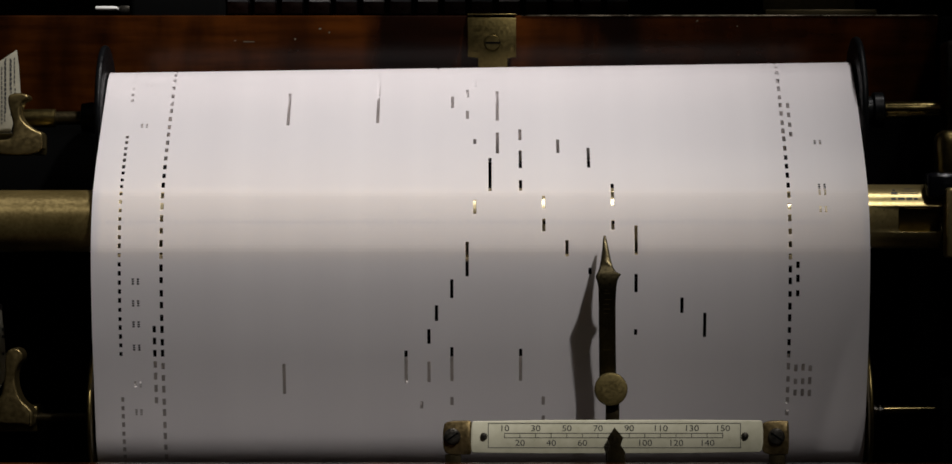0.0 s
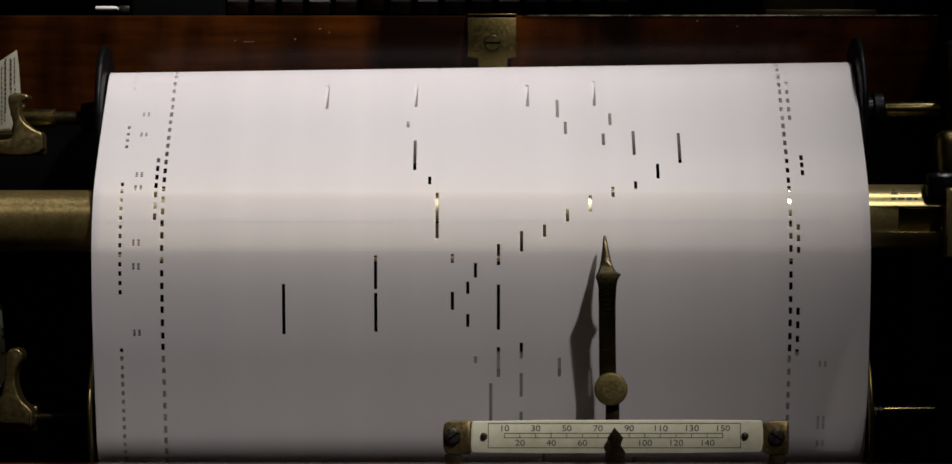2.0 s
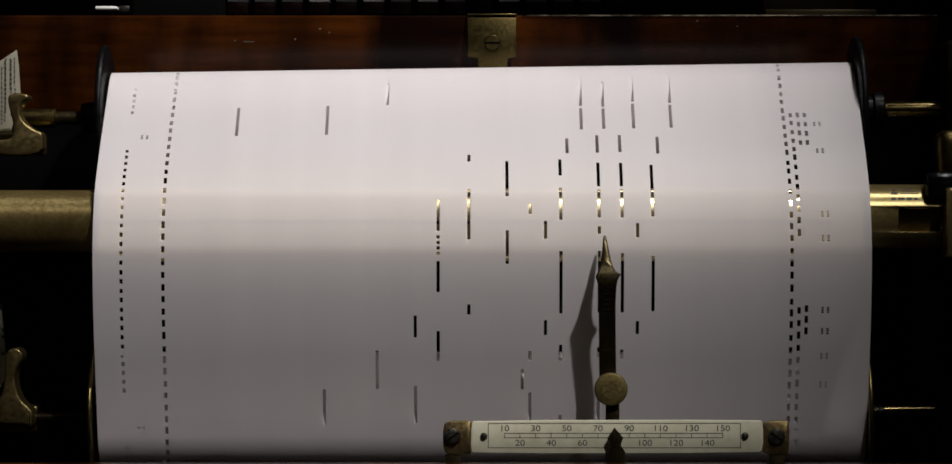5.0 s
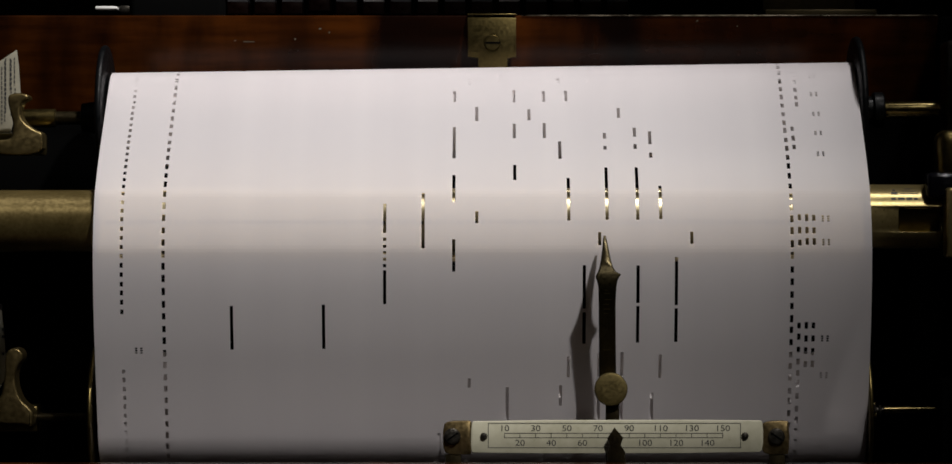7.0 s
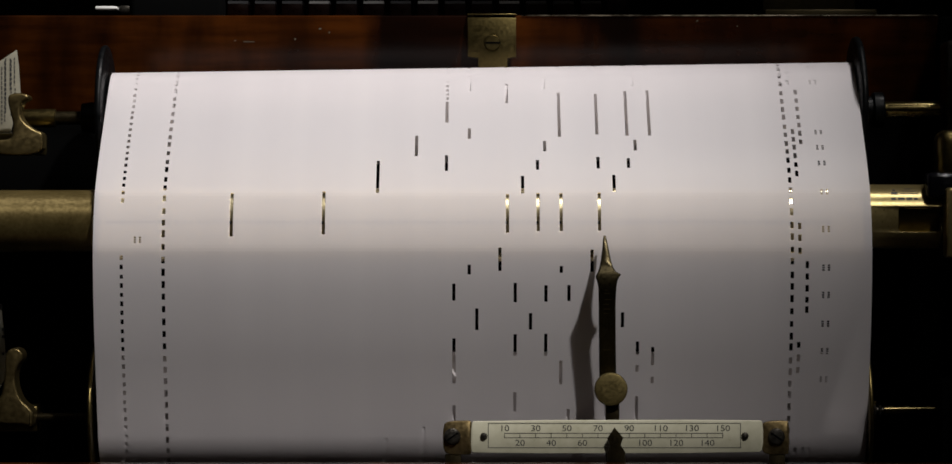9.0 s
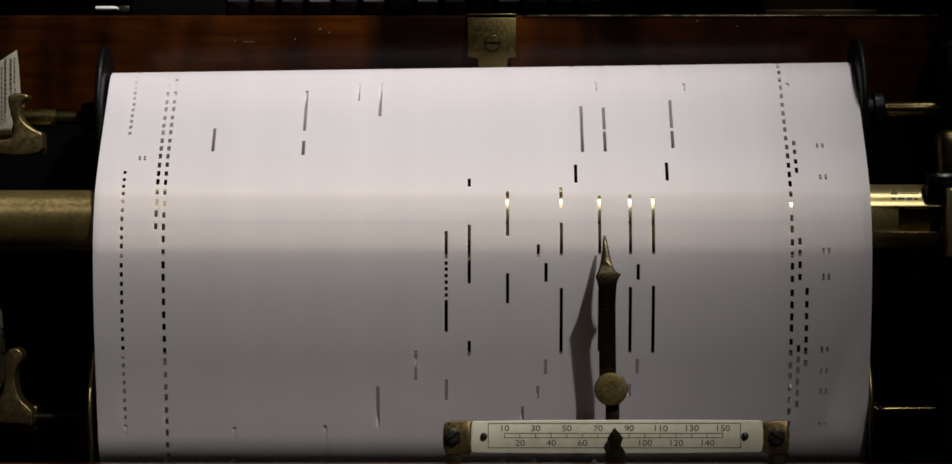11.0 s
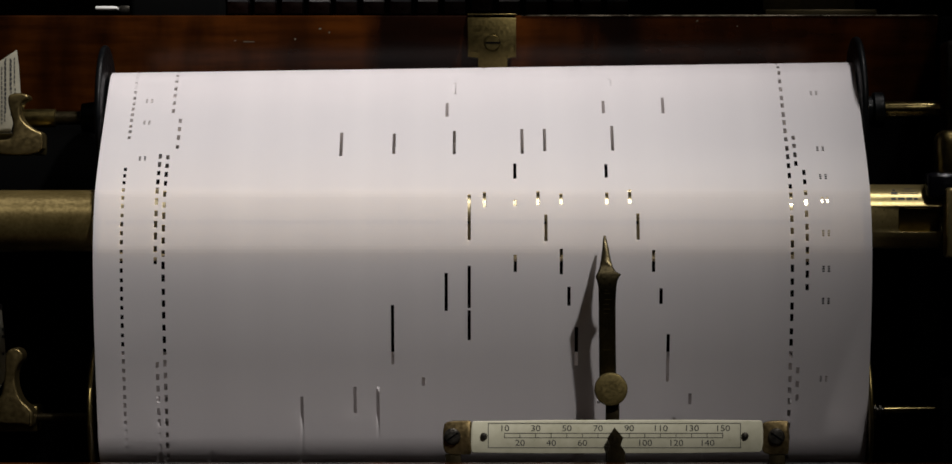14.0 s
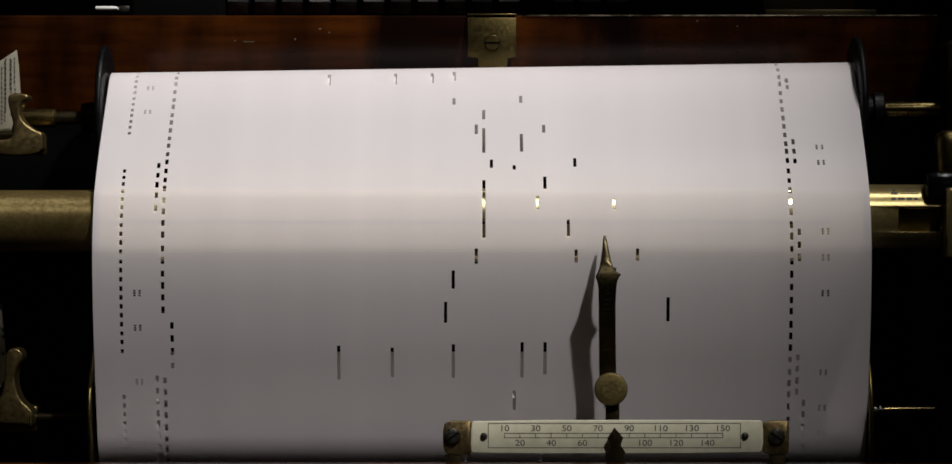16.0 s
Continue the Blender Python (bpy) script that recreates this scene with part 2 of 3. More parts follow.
# ---- the music: for each column, where a hole begins on the paper and how long it is (mm)
NOTES = {
    -31: "526.8+13.5",
    -28: "266.6+16.6 398.6+17.0",
    -21: "-64.7+11.8 48.3+18.8",
    -19: "524.6+8.1 538.4+23.7",
    -16: "147.4+13.9 266.9+16.8 399.4+16.9 789.3+7.1",
    -14: "658.5+13.3",
    -12: "555.6+10.4",
    -9: "49.2+14.6 65.2+12.5 161.5+15.0 415.6+16.0 546.5+19.5",
    -8: "283.9+12.5 297.5+1.2 299.9+1.2 302.3+1.2 304.7+1.2 307.2+1.3 310.2+11.2",
    -7: "574.8+22.7 659.6+11.4 789.3+7.1",
    -5: "-60.4+12.7 136.3+3.4",
    -4: "112.8+16.0 148.1+14.7 181.6+8.3 434.1+11.4",
    -3: "-70.4+2.8 304.5+21.4 566.4+3.4",
    -2: "-60.0+8.1 -45.1+5.6 105.7+3.8 789.9+6.5",
    -1: "-36.4+5.9 83.9+18.1 172.4+11.6 198.7+11.5 212.3+1.2 214.3+1.3 216.3+1.3 218.4+1.3 221.3+12.3",
    0: "426.3+8.1 452.8+12.0 466.0+1.3 468.4+1.3 470.8+1.3 473.2+1.3 475.6+1.3 477.8+1.3 480.1+10.3 595.3+14.1 680.5+7.9",
    1: "-69.1+3.2 -59.7+13.3 -27.8+6.9 57.5+6.7 74.9+3.3 295.9+12.0 322.3+12.2 343.1+17.5 374.9+6.3 659.2+13.1 693.3+6.7 777.1+3.7 791.0+6.3",
    3: "-19.8+12.8 51.1+4.8 63.5+4.5 190.3+3.8 218.1+19.9 251.7+3.6 384.6+3.6 443.5+5.9 471.0+21.8 508.3+3.8 584.2+11.3 596.4+15.6 621.5+17.7",
    4: "3.5+5.5 37.0+2.7 69.5+5.4 313.9+4.6 363.8+8.2 702.5+5.6 760.1+5.5",
    5: "634.1+6.2 712.1+23.5 749.7+13.7 768.4+5.3",
    6: "12.9+16.3 741.7+4.3",
    7: "31.6+11.7 50.0+16.9 74.1+7.8 385.9+8.6",
    8: "209.1+12.5 234.7+17.2 400.0+15.1 463.6+11.1 488.6+17.6",
    9: "332.0+7.6 353.9+8.3 374.3+7.2 609.8+6.3 634.6+2.4 646.6+7.6 740.8+2.2",
    10: "-59.5+12.5 13.1+4.9 23.9+9.3 38.9+6.1 79.0+7.7 161.3+8.1 415.4+8.3 659.4+13.7 750.2+9.8 777.7+4.0",
    11: "147.6+12.5 172.7+3.6 227.8+4.1 364.0+6.2",
    12: "400.6+15.0 426.8+4.9 480.7+4.7 634.9+5.8 722.9+5.5",
    13: "-77.4+4.2 -68.9+3.2 -3.1+4.8 5.7+5.1 84.5+4.7 182.5+5.6 218.4+6.7 353.9+8.5 374.5+6.1 436.3+5.8 471.6+6.9 621.1+10.1 660.6+12.5 731.4+5.9 760.6+4.4",
    15: "31.8+7.3 141.3+9.9 172.7+6.1 190.7+23.1 225.5+13.1 244.5+8.1 342.7+9.3 385.2+2.5 400.6+15.0 444.3+25.0 481.0+12.5 499.5+8.3 608.9+9.4 635.1+4.5",
    16: "-12.4+6.0 90.3+4.9 131.8+6.9 255.9+8.1 314.9+18.1 374.7+6.0 597.3+7.0 712.7+6.3",
    17: "510.1+8.9 574.4+14.8 703.0+4.7 742.2+4.3",
    18: "268.9+11.9 282.2+16.1 525.6+25.6",
    19: "-18.9+2.3 24.1+10.4 94.1+6.7 385.5+8.2",
    20: "147.6+14.1 174.0+3.8 191.1+22.7 220.2+2.9 226.4+11.4 239.3+11.6 256.1+9.4 305.7+4.8 400.8+15.0 427.3+6.0 445.4+23.0 481.4+22.9 559.4+5.6",
    21: "125.6+6.4 269.1+11.5 281.6+14.3 315.2+22.9 347.4+2.0 353.4+3.2 525.8+11.0 537.8+12.5 568.0+13.7 610.9+7.8 635.3+4.8 647.1+6.6 681.5+7.1",
    22: "-2.5+3.6 6.8+9.4 99.9+4.5 136.6+6.7 161.8+8.4 416.1+8.0 660.8+13.6 696.9+4.2 722.9+4.1",
    23: "173.1+3.8 191.1+21.9 226.4+11.4 239.3+11.4 256.4+9.2 364.9+5.6",
    24: "427.6+4.9 444.7+25.0 481.4+23.3 635.6+5.8",
    25: "-41.7+2.2 -25.6+6.7 -11.8+10.9 103.3+3.8 120.3+12.9 182.9+4.9 218.9+5.3 269.3+13.9 284.3+13.9 315.2+22.9 347.7+2.6 354.4+5.0 436.6+5.8 472.3+5.8 621.7+9.9 703.6+4.5",
    27: "191.5+20.5 226.8+22.9 343.1+2.6 350.2+7.1 444.7+25.4 481.6+22.0 609.8+8.0",
    28: "108.4+7.2 255.5+9.1 315.5+13.7 597.9+5.8",
    29: "511.1+8.8 568.1+18.4 681.1+9.0",
    30: "269.6+12.7 283.5+17.8 527.5+9.3 538.4+15.6",
    31: "-33.4+5.8 116.0+16.0",
    32: "306.2+4.5 559.1+4.3",
    34: "-42.5+9.2",
}
SUSTAIN_RUNS = "-115.0+50.6 -49.9+94.6 63.2+45.2 125.3+15.1 160.0+100.8 280.2+113.2 411.6+106.5 537.0+117.3 668.9+74.2 761.2+83.8"
COL = 2.8206           # nine columns to the inch
COL_0 = -11.719


def spans(text):
    return [tuple(float(v) for v in item.split("+")) for item in text.split()]


def chain(runs, pitch, length, jitter=0.0):
    """Runs of a chain perforation, cut into single punches."""
    out = []
    for a, l in runs:
        n = max(1, round(l / pitch))
        for i in range(n):
            out.append((a + i * l / n + random.uniform(-jitter, jitter), length * random.uniform(0.85, 1.1)))
    return out


def punches():
    """All holes as (x0, x1, start, end)."""
    out = []

    def column(x, items, w):
        for a, l in items:
            out.append((x - w / 2, x + w / 2, a, a + l))
    for n, text in NOTES.items():
        column(COL_0 + n * COL, spans(text), 1.2)
    end = 845.0
    column(-131.0, chain(spans(SUSTAIN_RUNS), 3.43, 1.7, 0.1), 1.15)
    column(-115.64, chain([(-115, 776.6), (684.2, end - 684.2)], 4.62, 2.55, 0.25), 1.25)
    column(-118.5, chain(spans("-68.4+32.3 91.1+30.2 490.9+86.8 612.8+48.9 722.4+24.5"), 4.62, 2.55, 0.25), 1.25)
    column(-112.5, chain(spans("663.1+20.1"), 4.62, 2.55, 0.25), 1.25)
    column(115.42, chain([(-115, end + 115)], 4.62, 2.55, 0.3), 1.25)
    column(118.21, chain(spans("-65.6+14.8 -27.1+15.6 40.2+20.7 78.2+13.4 138.6+56.8 219.3+60.2 305.6+13.8 347.0+14.8 392.3+13.3 423.4+26.1 472.1+17.5 514.8+18.1 560.6+15.9 652.5+18.0 703.5+14.5 743.7+14.1 783.7+7.1"), 4.62, 2.55, 0.25), 1.25)
    column(120.9, chain(spans("-65.6+14.8 109.7+11.6 182.6+12.8 259.7+19.8 305.6+13.8 370.1+20.8 439.4+31.7 603.0+49.6"), 4.62, 2.55, 0.25), 1.25)
    column(123.5, chain(spans("-65.6+14.8 259.7+19.8 305.6+13.8"), 4.62, 2.55, 0.25), 1.25)
    # accents: pairs of fine triple pricks beside the dynamics
    for xs, text in (((-126.06, -124.17), "-71.9 -61.0 -46.6 -37.7 -29.8 -21.7 48.8 73.6 82.4 104.1 110.8 133.3 145.3 266.2 397.4 523.3 657.6 678.6 691.6 774.7 789.0"), ((126.84, 128.85), "5.4 12.3 15.0 36.8 163.2 174.4 184.0 192.0 218.6 227.8 256.6 270.9 306.8 315.7 344.7 355.7 366.2 377.0 387.1 401.4 416.2 429.7 437.7 445.9 473.4 482.9 512.7 528.3 569.1 599.0 610.9 624.1 637.0 647.4 661.3 691.6 704.8 714.5 744.0 751.8")):
        for a in text.split():
            for x in xs:
                column(x, [(float(a) - 1.15 + k * 0.85, 0.6) for k in range(3)], 0.85)
    return out


# ---- the room and the case
def rail_back(z):
    """The rail's face leans over the roll: how far it lies behind its upper edge."""
    return (86.4 - z) * math.tan(radians(13))


def structure():
    # unseen room shell, made pale so that the fill bounces off it
    walls = (("floor", (-2000, 2000, -2500, 1500, -1120, -1100)), ("ceiling", (-2000, 2000, -2500, 1500, 1700, 1720)),
             ("wall_north", (-2000, 2000, 1500, 1520, -1100, 1700)), ("wall_south", (-2000, 2000, -2520, -2500, -1100, 1700)),
             ("wall_east", (2000, 2020, -2500, 1500, -1100, 1700)), ("wall_west", (-2020, -2000, -2500, 1500, -1100, 1700)))
    for name, box in walls:
        solid(name, bar(B(), *box), ROOM, "plain pale surface of an unseen room, added to bounce the fill", name.split("_")[0], "structure", smooth=False)
    case = thing("piano_case", 0, 200, -1100, "dark stained piano case around the roll mechanism", "piano")
    part("lower_case", bar(B(), -700, 700, -60, 600, -1100, -150, 4), DARK_WOOD, case)
    part("spool_box_floor", bar(B(), -215, 215, -34, 150, -150, -106, 1), DARK_WOOD, case)
    part("front_rail", bar(B(), -215, 215, -50, -34.5, -150, -81.9, 1.2), MAHOGANY, case, "dark wooden front rail")
    # box back, rail foot and end post are coloured near-black in place of shade
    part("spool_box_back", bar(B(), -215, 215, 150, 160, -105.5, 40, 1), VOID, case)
    for x in (-1, 1):
        part("side_panel", bar(B(), min(x * 198, x * 216), max(x * 198, x * 216), -34, 91, -105.5, 130, 2), DARK_WOOD, case)
    rail = bar(B(), -197, 184.5, 95, 130, 48, 86.4, 1.0)
    for v in rail.verts:
        if v.co.y < 110:
            v.co.y += rail_back(v.co.z)
    part("back_rail", rail, MAHOGANY, case, "polished reddish mahogany rail")
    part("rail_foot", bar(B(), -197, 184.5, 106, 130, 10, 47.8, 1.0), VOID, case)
    part("rail_ledge", bar(B(), -230, 230, 131, 380, 70, 84, 1.5), DARK_WOOD, case)
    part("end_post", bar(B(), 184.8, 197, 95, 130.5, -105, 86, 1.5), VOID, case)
    # an added thin metal strip stands in for the highlight along the rail's arris
    part("arris_highlight", bar(B(), 18, 184, 94.3, 94.9, 86.0, 86.5, 0.15), EDGE_HIGHLIGHT, case, "thin added strip standing for the highlight on the rail's arris")


structure()


def nicks():
    """Small pale knocks in the rail's polish."""
    rail = bpy.data.objects["back_rail"]
    for x, z, w, h in ((-62.7, 80.8, 0.9, 0.9), (-58.8, 79.3, 0.5, 1.0), (-72.6, 76.7, 0.7, 0.7), (-93.0, 75.9, 4.5, 0.25), (-96.6, 76.3, 0.8, 0.3), (88.0, 84.0, 0.6, 0.5), (104.0, 82.0, 0.5, 0.4)):
        part("nick", bar(B(), x, x + w, 94.85 + rail_back(z), 95.1 + rail_back(z), z, z + h), NICK, rail, smooth=False)


nicks()


def tracker_bar():
    t = thing("tracker_bar", 0, 12, -8.5, "curved aged brass tracker bar under the paper roll", "tracker bar")
    ds = np.linspace(FACE[3][0] + 1.2, FACE[1][0] + 0.3, 48)
    prof = [(y + 0.35 * math.cos(c), z - 0.35 * math.sin(c)) for y, z, c in (on_face(d) for d in ds)]
    # rounded shoulders back to the flat rear
    cr = 3.0
    lead = on_face(ds[-1])[2]
    cy, cz = prof[-1][0] + cr * math.cos(lead), prof[-1][1] - cr * math.sin(lead)
    prof += [(cy - cr * math.cos(a), cz + cr * math.sin(a)) for a in np.linspace(lead, radians(90), 12)[1:]]
    low_slope = on_face(ds[0])[2]
    dy, dz = prof[0][0] + 5 * math.cos(low_slope), prof[0][1] - 5 * math.sin(low_slope)
    low = [(dy - 5 * math.cos(b), dz + 5 * math.sin(b)) for b in np.linspace(radians(-90), low_slope, 10)[:-1]]
    prof = [(24, low[0][1])] + low + prof + [(24, prof[-1][1])]

    def length(x0, x1):
        bm = B()
        ends = [[bm.verts.new((x, y, z)) for y, z in prof] for x in (x0, x1)]
        for i in range(len(prof)):
            j = (i + 1) % len(prof)
            bm.faces.new((ends[0][i], ends[0][j], ends[1][j], ends[1][i]))
        bm.faces.new(ends[0][::-1])
        bm.faces.new(ends[1])
        bmesh.ops.recalc_face_normals(bm, faces=bm.faces)
        return bm
    part("bar_body", length(-139, 142.5), BAR_BRASS, t)
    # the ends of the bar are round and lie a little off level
    # left end darker, right end brighter: the lamps' uneven gleam put into colour
    part("bar_end", turned(B(), [(-197.5, 11.5), (-139.05, 11.5)], 17.0, 4.1, 96), DIM_END_BRASS, t, "tarnished brass end, coloured darker for its weaker highlight")
    RY, RZ, RR = 17.2, 5.8, 11.9
    end = part("bar_end", turned(B(), [(142.55, RR), (172, RR)], RY, RZ, 96), LIT_END_BRASS, t, "scuffed brass end, coloured brighter for its highlight, with a slot cut through its face")
    bm = B()
    bar(bm, 155.8, 173.0, -3, 13.9, 0.0, 9.4, 1.8, 4)
    cut = part("cutter", bm, VOID, t)
    mod = end.modifiers.new("slot", "BOOLEAN")
    mod.object, mod.operation = cut, "DIFFERENCE"
    dg = bpy.context.evaluated_depsgraph_get()
    me = bpy.data.meshes.new_from_object(end.evaluated_get(dg))
    end.modifiers.clear()
    end.data = me
    bpy.data.objects.remove(cut)
    # a rod across the slot catches the lamp, a dull bed falls back into the dark below it
    part("slot_lip", turned(B(), [(158.4, 0.45), (158.8, 0.7), (170.0, 0.7), (171.2, 0.55)], 7.2, 9.2, 20), BRIGHT_BRASS, t, "worn bright lip of the slot")
    bed = slab(B(), [(156.6, 8.4), (171.6, 8.4), (171.6, -0.2), (156.6, -0.2)], 7.6, 8.4, 0.2, lean=lambda z: (8.4 - z) * 0.45)
    part("slot_bed", bed, BRASS, t)
    part("slot_shade", bar(B(), 156.2, 171.8, 14.0, 14.8, -0.4, 9.6), VOID, t)
    # engraved lines, illegible
    for x0, x1, z0, z1 in ((153.6, 156.0, 13.9, 14.8), (154.2, 155.2, 15.2, 15.7), (157.0, 163.4, 14.0, 14.3), (157.6, 162.8, 15.0, 15.25), (158.4, 161.6, 15.9, 16.1),
                           (153.4, 155.2, 11.8, 12.7), (155.9, 158.4, 11.8, 12.7), (159.0, 161.2, 11.8, 12.7), (161.8, 163.2, 11.8, 12.7)):
        zm = (z0 + z1) / 2
        yy = RY - math.sqrt(RR * RR - (zm - RZ) ** 2)
        mark = slab(B(), [(x0, z0), (x1, z0), (x1, z1), (x0, z1)], yy - 0.05, yy + 0.4, lean=lambda z: (z - zm) * (zm - RZ) / (RY - yy))
        part("engraving", mark, INK, t, smooth=False)
    # the row of air holes
    for i in range(-49, 47):
        x = COL_0 + (i + 4.1) * COL
        bm = B()
        c = Vector((x, on_face(D_HOLES)[0] + 0.35, HOLE_LINE))
        bar(bm, x - 0.55, x + 0.55, c.y - 0.09, c.y + 0.5, c.z - 0.7, c.z + 0.7)
        part("air_hole", bm, VOID, t, smooth=False)
    part("stem", bar(B(), 173, 197.5, 8, 22, -7, 6, 1.0), STEEL, t)
    for x in (-150, 140):
        part("bar_foot", bar(B(), x - 6, x + 6, 24.2, 149.5, -6, 8, 1), STEEL, t)


tracker_bar()


# ---- spools
def flange(parent, x0, x1, y, z, r, mat, name="flange"):
    w = x1 - x0
    part(name, turned(B(), [(x0, r * 0.3), (x0, r - w * 0.45), (x0 + w * 0.12, r - w * 0.15), (x0 + w * 0.35, r), (x0 + w * 0.65, r),
                            (x0 + w * 0.88, r - w * 0.15), (x1, r - w * 0.45), (x1, r * 0.3)], y, z, 96), mat, parent)


def supply_spool():
    y, z = SUPPLY_Y, SUPPLY_Z
    t = thing("supply_spool", 0, y, z, "supply spool with black flanges and brass shaft ends", "spool")
    part("paper_core", turned(B(), [(PAPER_X0 + 0.8, 16.6), (PAPER_X1 - 0.8, 16.6)], y, z, 96), SHADED_CORE, t, "wound inner layers of white paper, greyed for the shade behind the holes")
    flange(t, -144.6, -142.0, y, z, 28.0, SATIN_BLACK)
    flange(t, 146.0, 148.8, y, z, 28.6, SATIN_BLACK)
    part("hub", turned(B(), [(148.8, 5.6), (153.4, 5.4), (153.6, 6.4), (154.1, 7.0), (157.4, 7.0), (158.0, 6.4), (158.1, 4.0)], y, z), SATIN_BLACK, t)
    part("hub", turned(B(), [(-153, 4), (-152.6, 5.6), (-147, 6.4), (-144.6, 7.5)], y, z), SATIN_BLACK, t)
    part("shaft", turned(B(), [(158.1, 3.2), (158.4, 3.4), (179.4, 3.4), (179.7, 3.1)], y, z), SHAFT_BRASS, t)
    part("shaft_tip", turned(B(), [(179.7, 1.9), (184.0, 1.9)], y, z, 32), STEEL, t)
    part("shaft", turned(B(), [(-176, 3.2), (-175.4, 3.6), (-163.2, 3.6), (-162.8, 3.2)], y, z), BRASS, t)
    part("shaft_neck", turned(B(), [(-162.8, 2.6), (-153, 2.6)], y, z), BRONZE, t)
    t.rotation_mode = "QUATERNION"
    return t


def take_up_spool():
    y, z = TAKE_Y, TAKE_Z
    t = thing("take_up_spool", 0, y, z, "take-up spool with brass flanges and threaded shaft end", "spool")
    part("paper_core", turned(B(), [(PAPER_X0 + 0.6, 21.7), (PAPER_X1 + 0.2, 21.7)], y, z, 96), SHADED_CORE, t, "wound inner layers of white paper, greyed for the shade behind the holes")
    flange(t, -144.2, -142.6, y, z, 28.0, BRASS)
    flange(t, 145.8, 147.4, y, z, 28.4, BRASS)
    # right end: knurled collar, then a plain pin
    for i in range(3):
        a = 148.8 + i * 1.9
        part("collar_ring", turned(B(), [(a, 1.3), (a + 0.35, 2.1), (a + 1.1, 2.1), (a + 1.45, 1.3)], y, z, 10), CHROME, t)
    part("pin_root", turned(B(), [(147.4, 1.25), (154.6, 1.25)], y, z, 24), STEEL, t)
    part("pin", turned(B(), [(154.6, 1.4), (154.9, 1.65), (174.6, 1.65), (175.2, 1.3)], y, z, 40), SHAFT_BRASS, t)
    part("cross_pin", turned(B(), [(-3.3 + y, 0.5), (3.3 + y, 0.5)], 151.5, z, 12, "y"), BRIGHT_BRASS, t)
    part("shaft", turned(B(), [(-170, 1.7), (-144.2, 1.7)], y, z, 32), BRONZE, t)
    t.rotation_mode = "QUATERNION"
    return t


SUPPLY, TAKE = supply_spool(), take_up_spool()


# ---- brass plate on the rail
def bracket():
    t = thing("brass_bracket", 6.5, 94, 60, "brass bracket with a slotted screw on the rail", "bracket")
    o = [(-3.4, 85.4), (16.0, 85.4), (16.0, 69.6), (12.6, 69.2), (12.4, 40), (1.0, 40), (0.8, 69.2), (-3.2, 69.6)]
    part("plate", slab(B(), o, 92.4, 94.9, 0.35), BRASS, t)
    part("lip", bar(B(), -3.4, 16.0, 93.2, 120, 86.42, 86.9, 0.15), BRASS, t, "folded brass lip")
    bm = turned(B(), [(91.5, 1.5), (91.55, 2.9), (92.0, 3.25), (92.5, 3.3)], 6.5, 75.2, 40, "y")
    s = part("screw", bm, BRASS, t)
    part("slot", bar(B(), 3.5, 9.5, 91.35, 91.7, 74.85, 75.6), VOID, s, smooth=False)


bracket()


# ---- tempo scale and pointer
MOUNT_BRASS = mottled("rubbed_brass", (0.13, 0.092, 0.04), (0.3, 0.22, 0.1), 110, 0.42, 0.9, fine=8, rough_var=0.08)


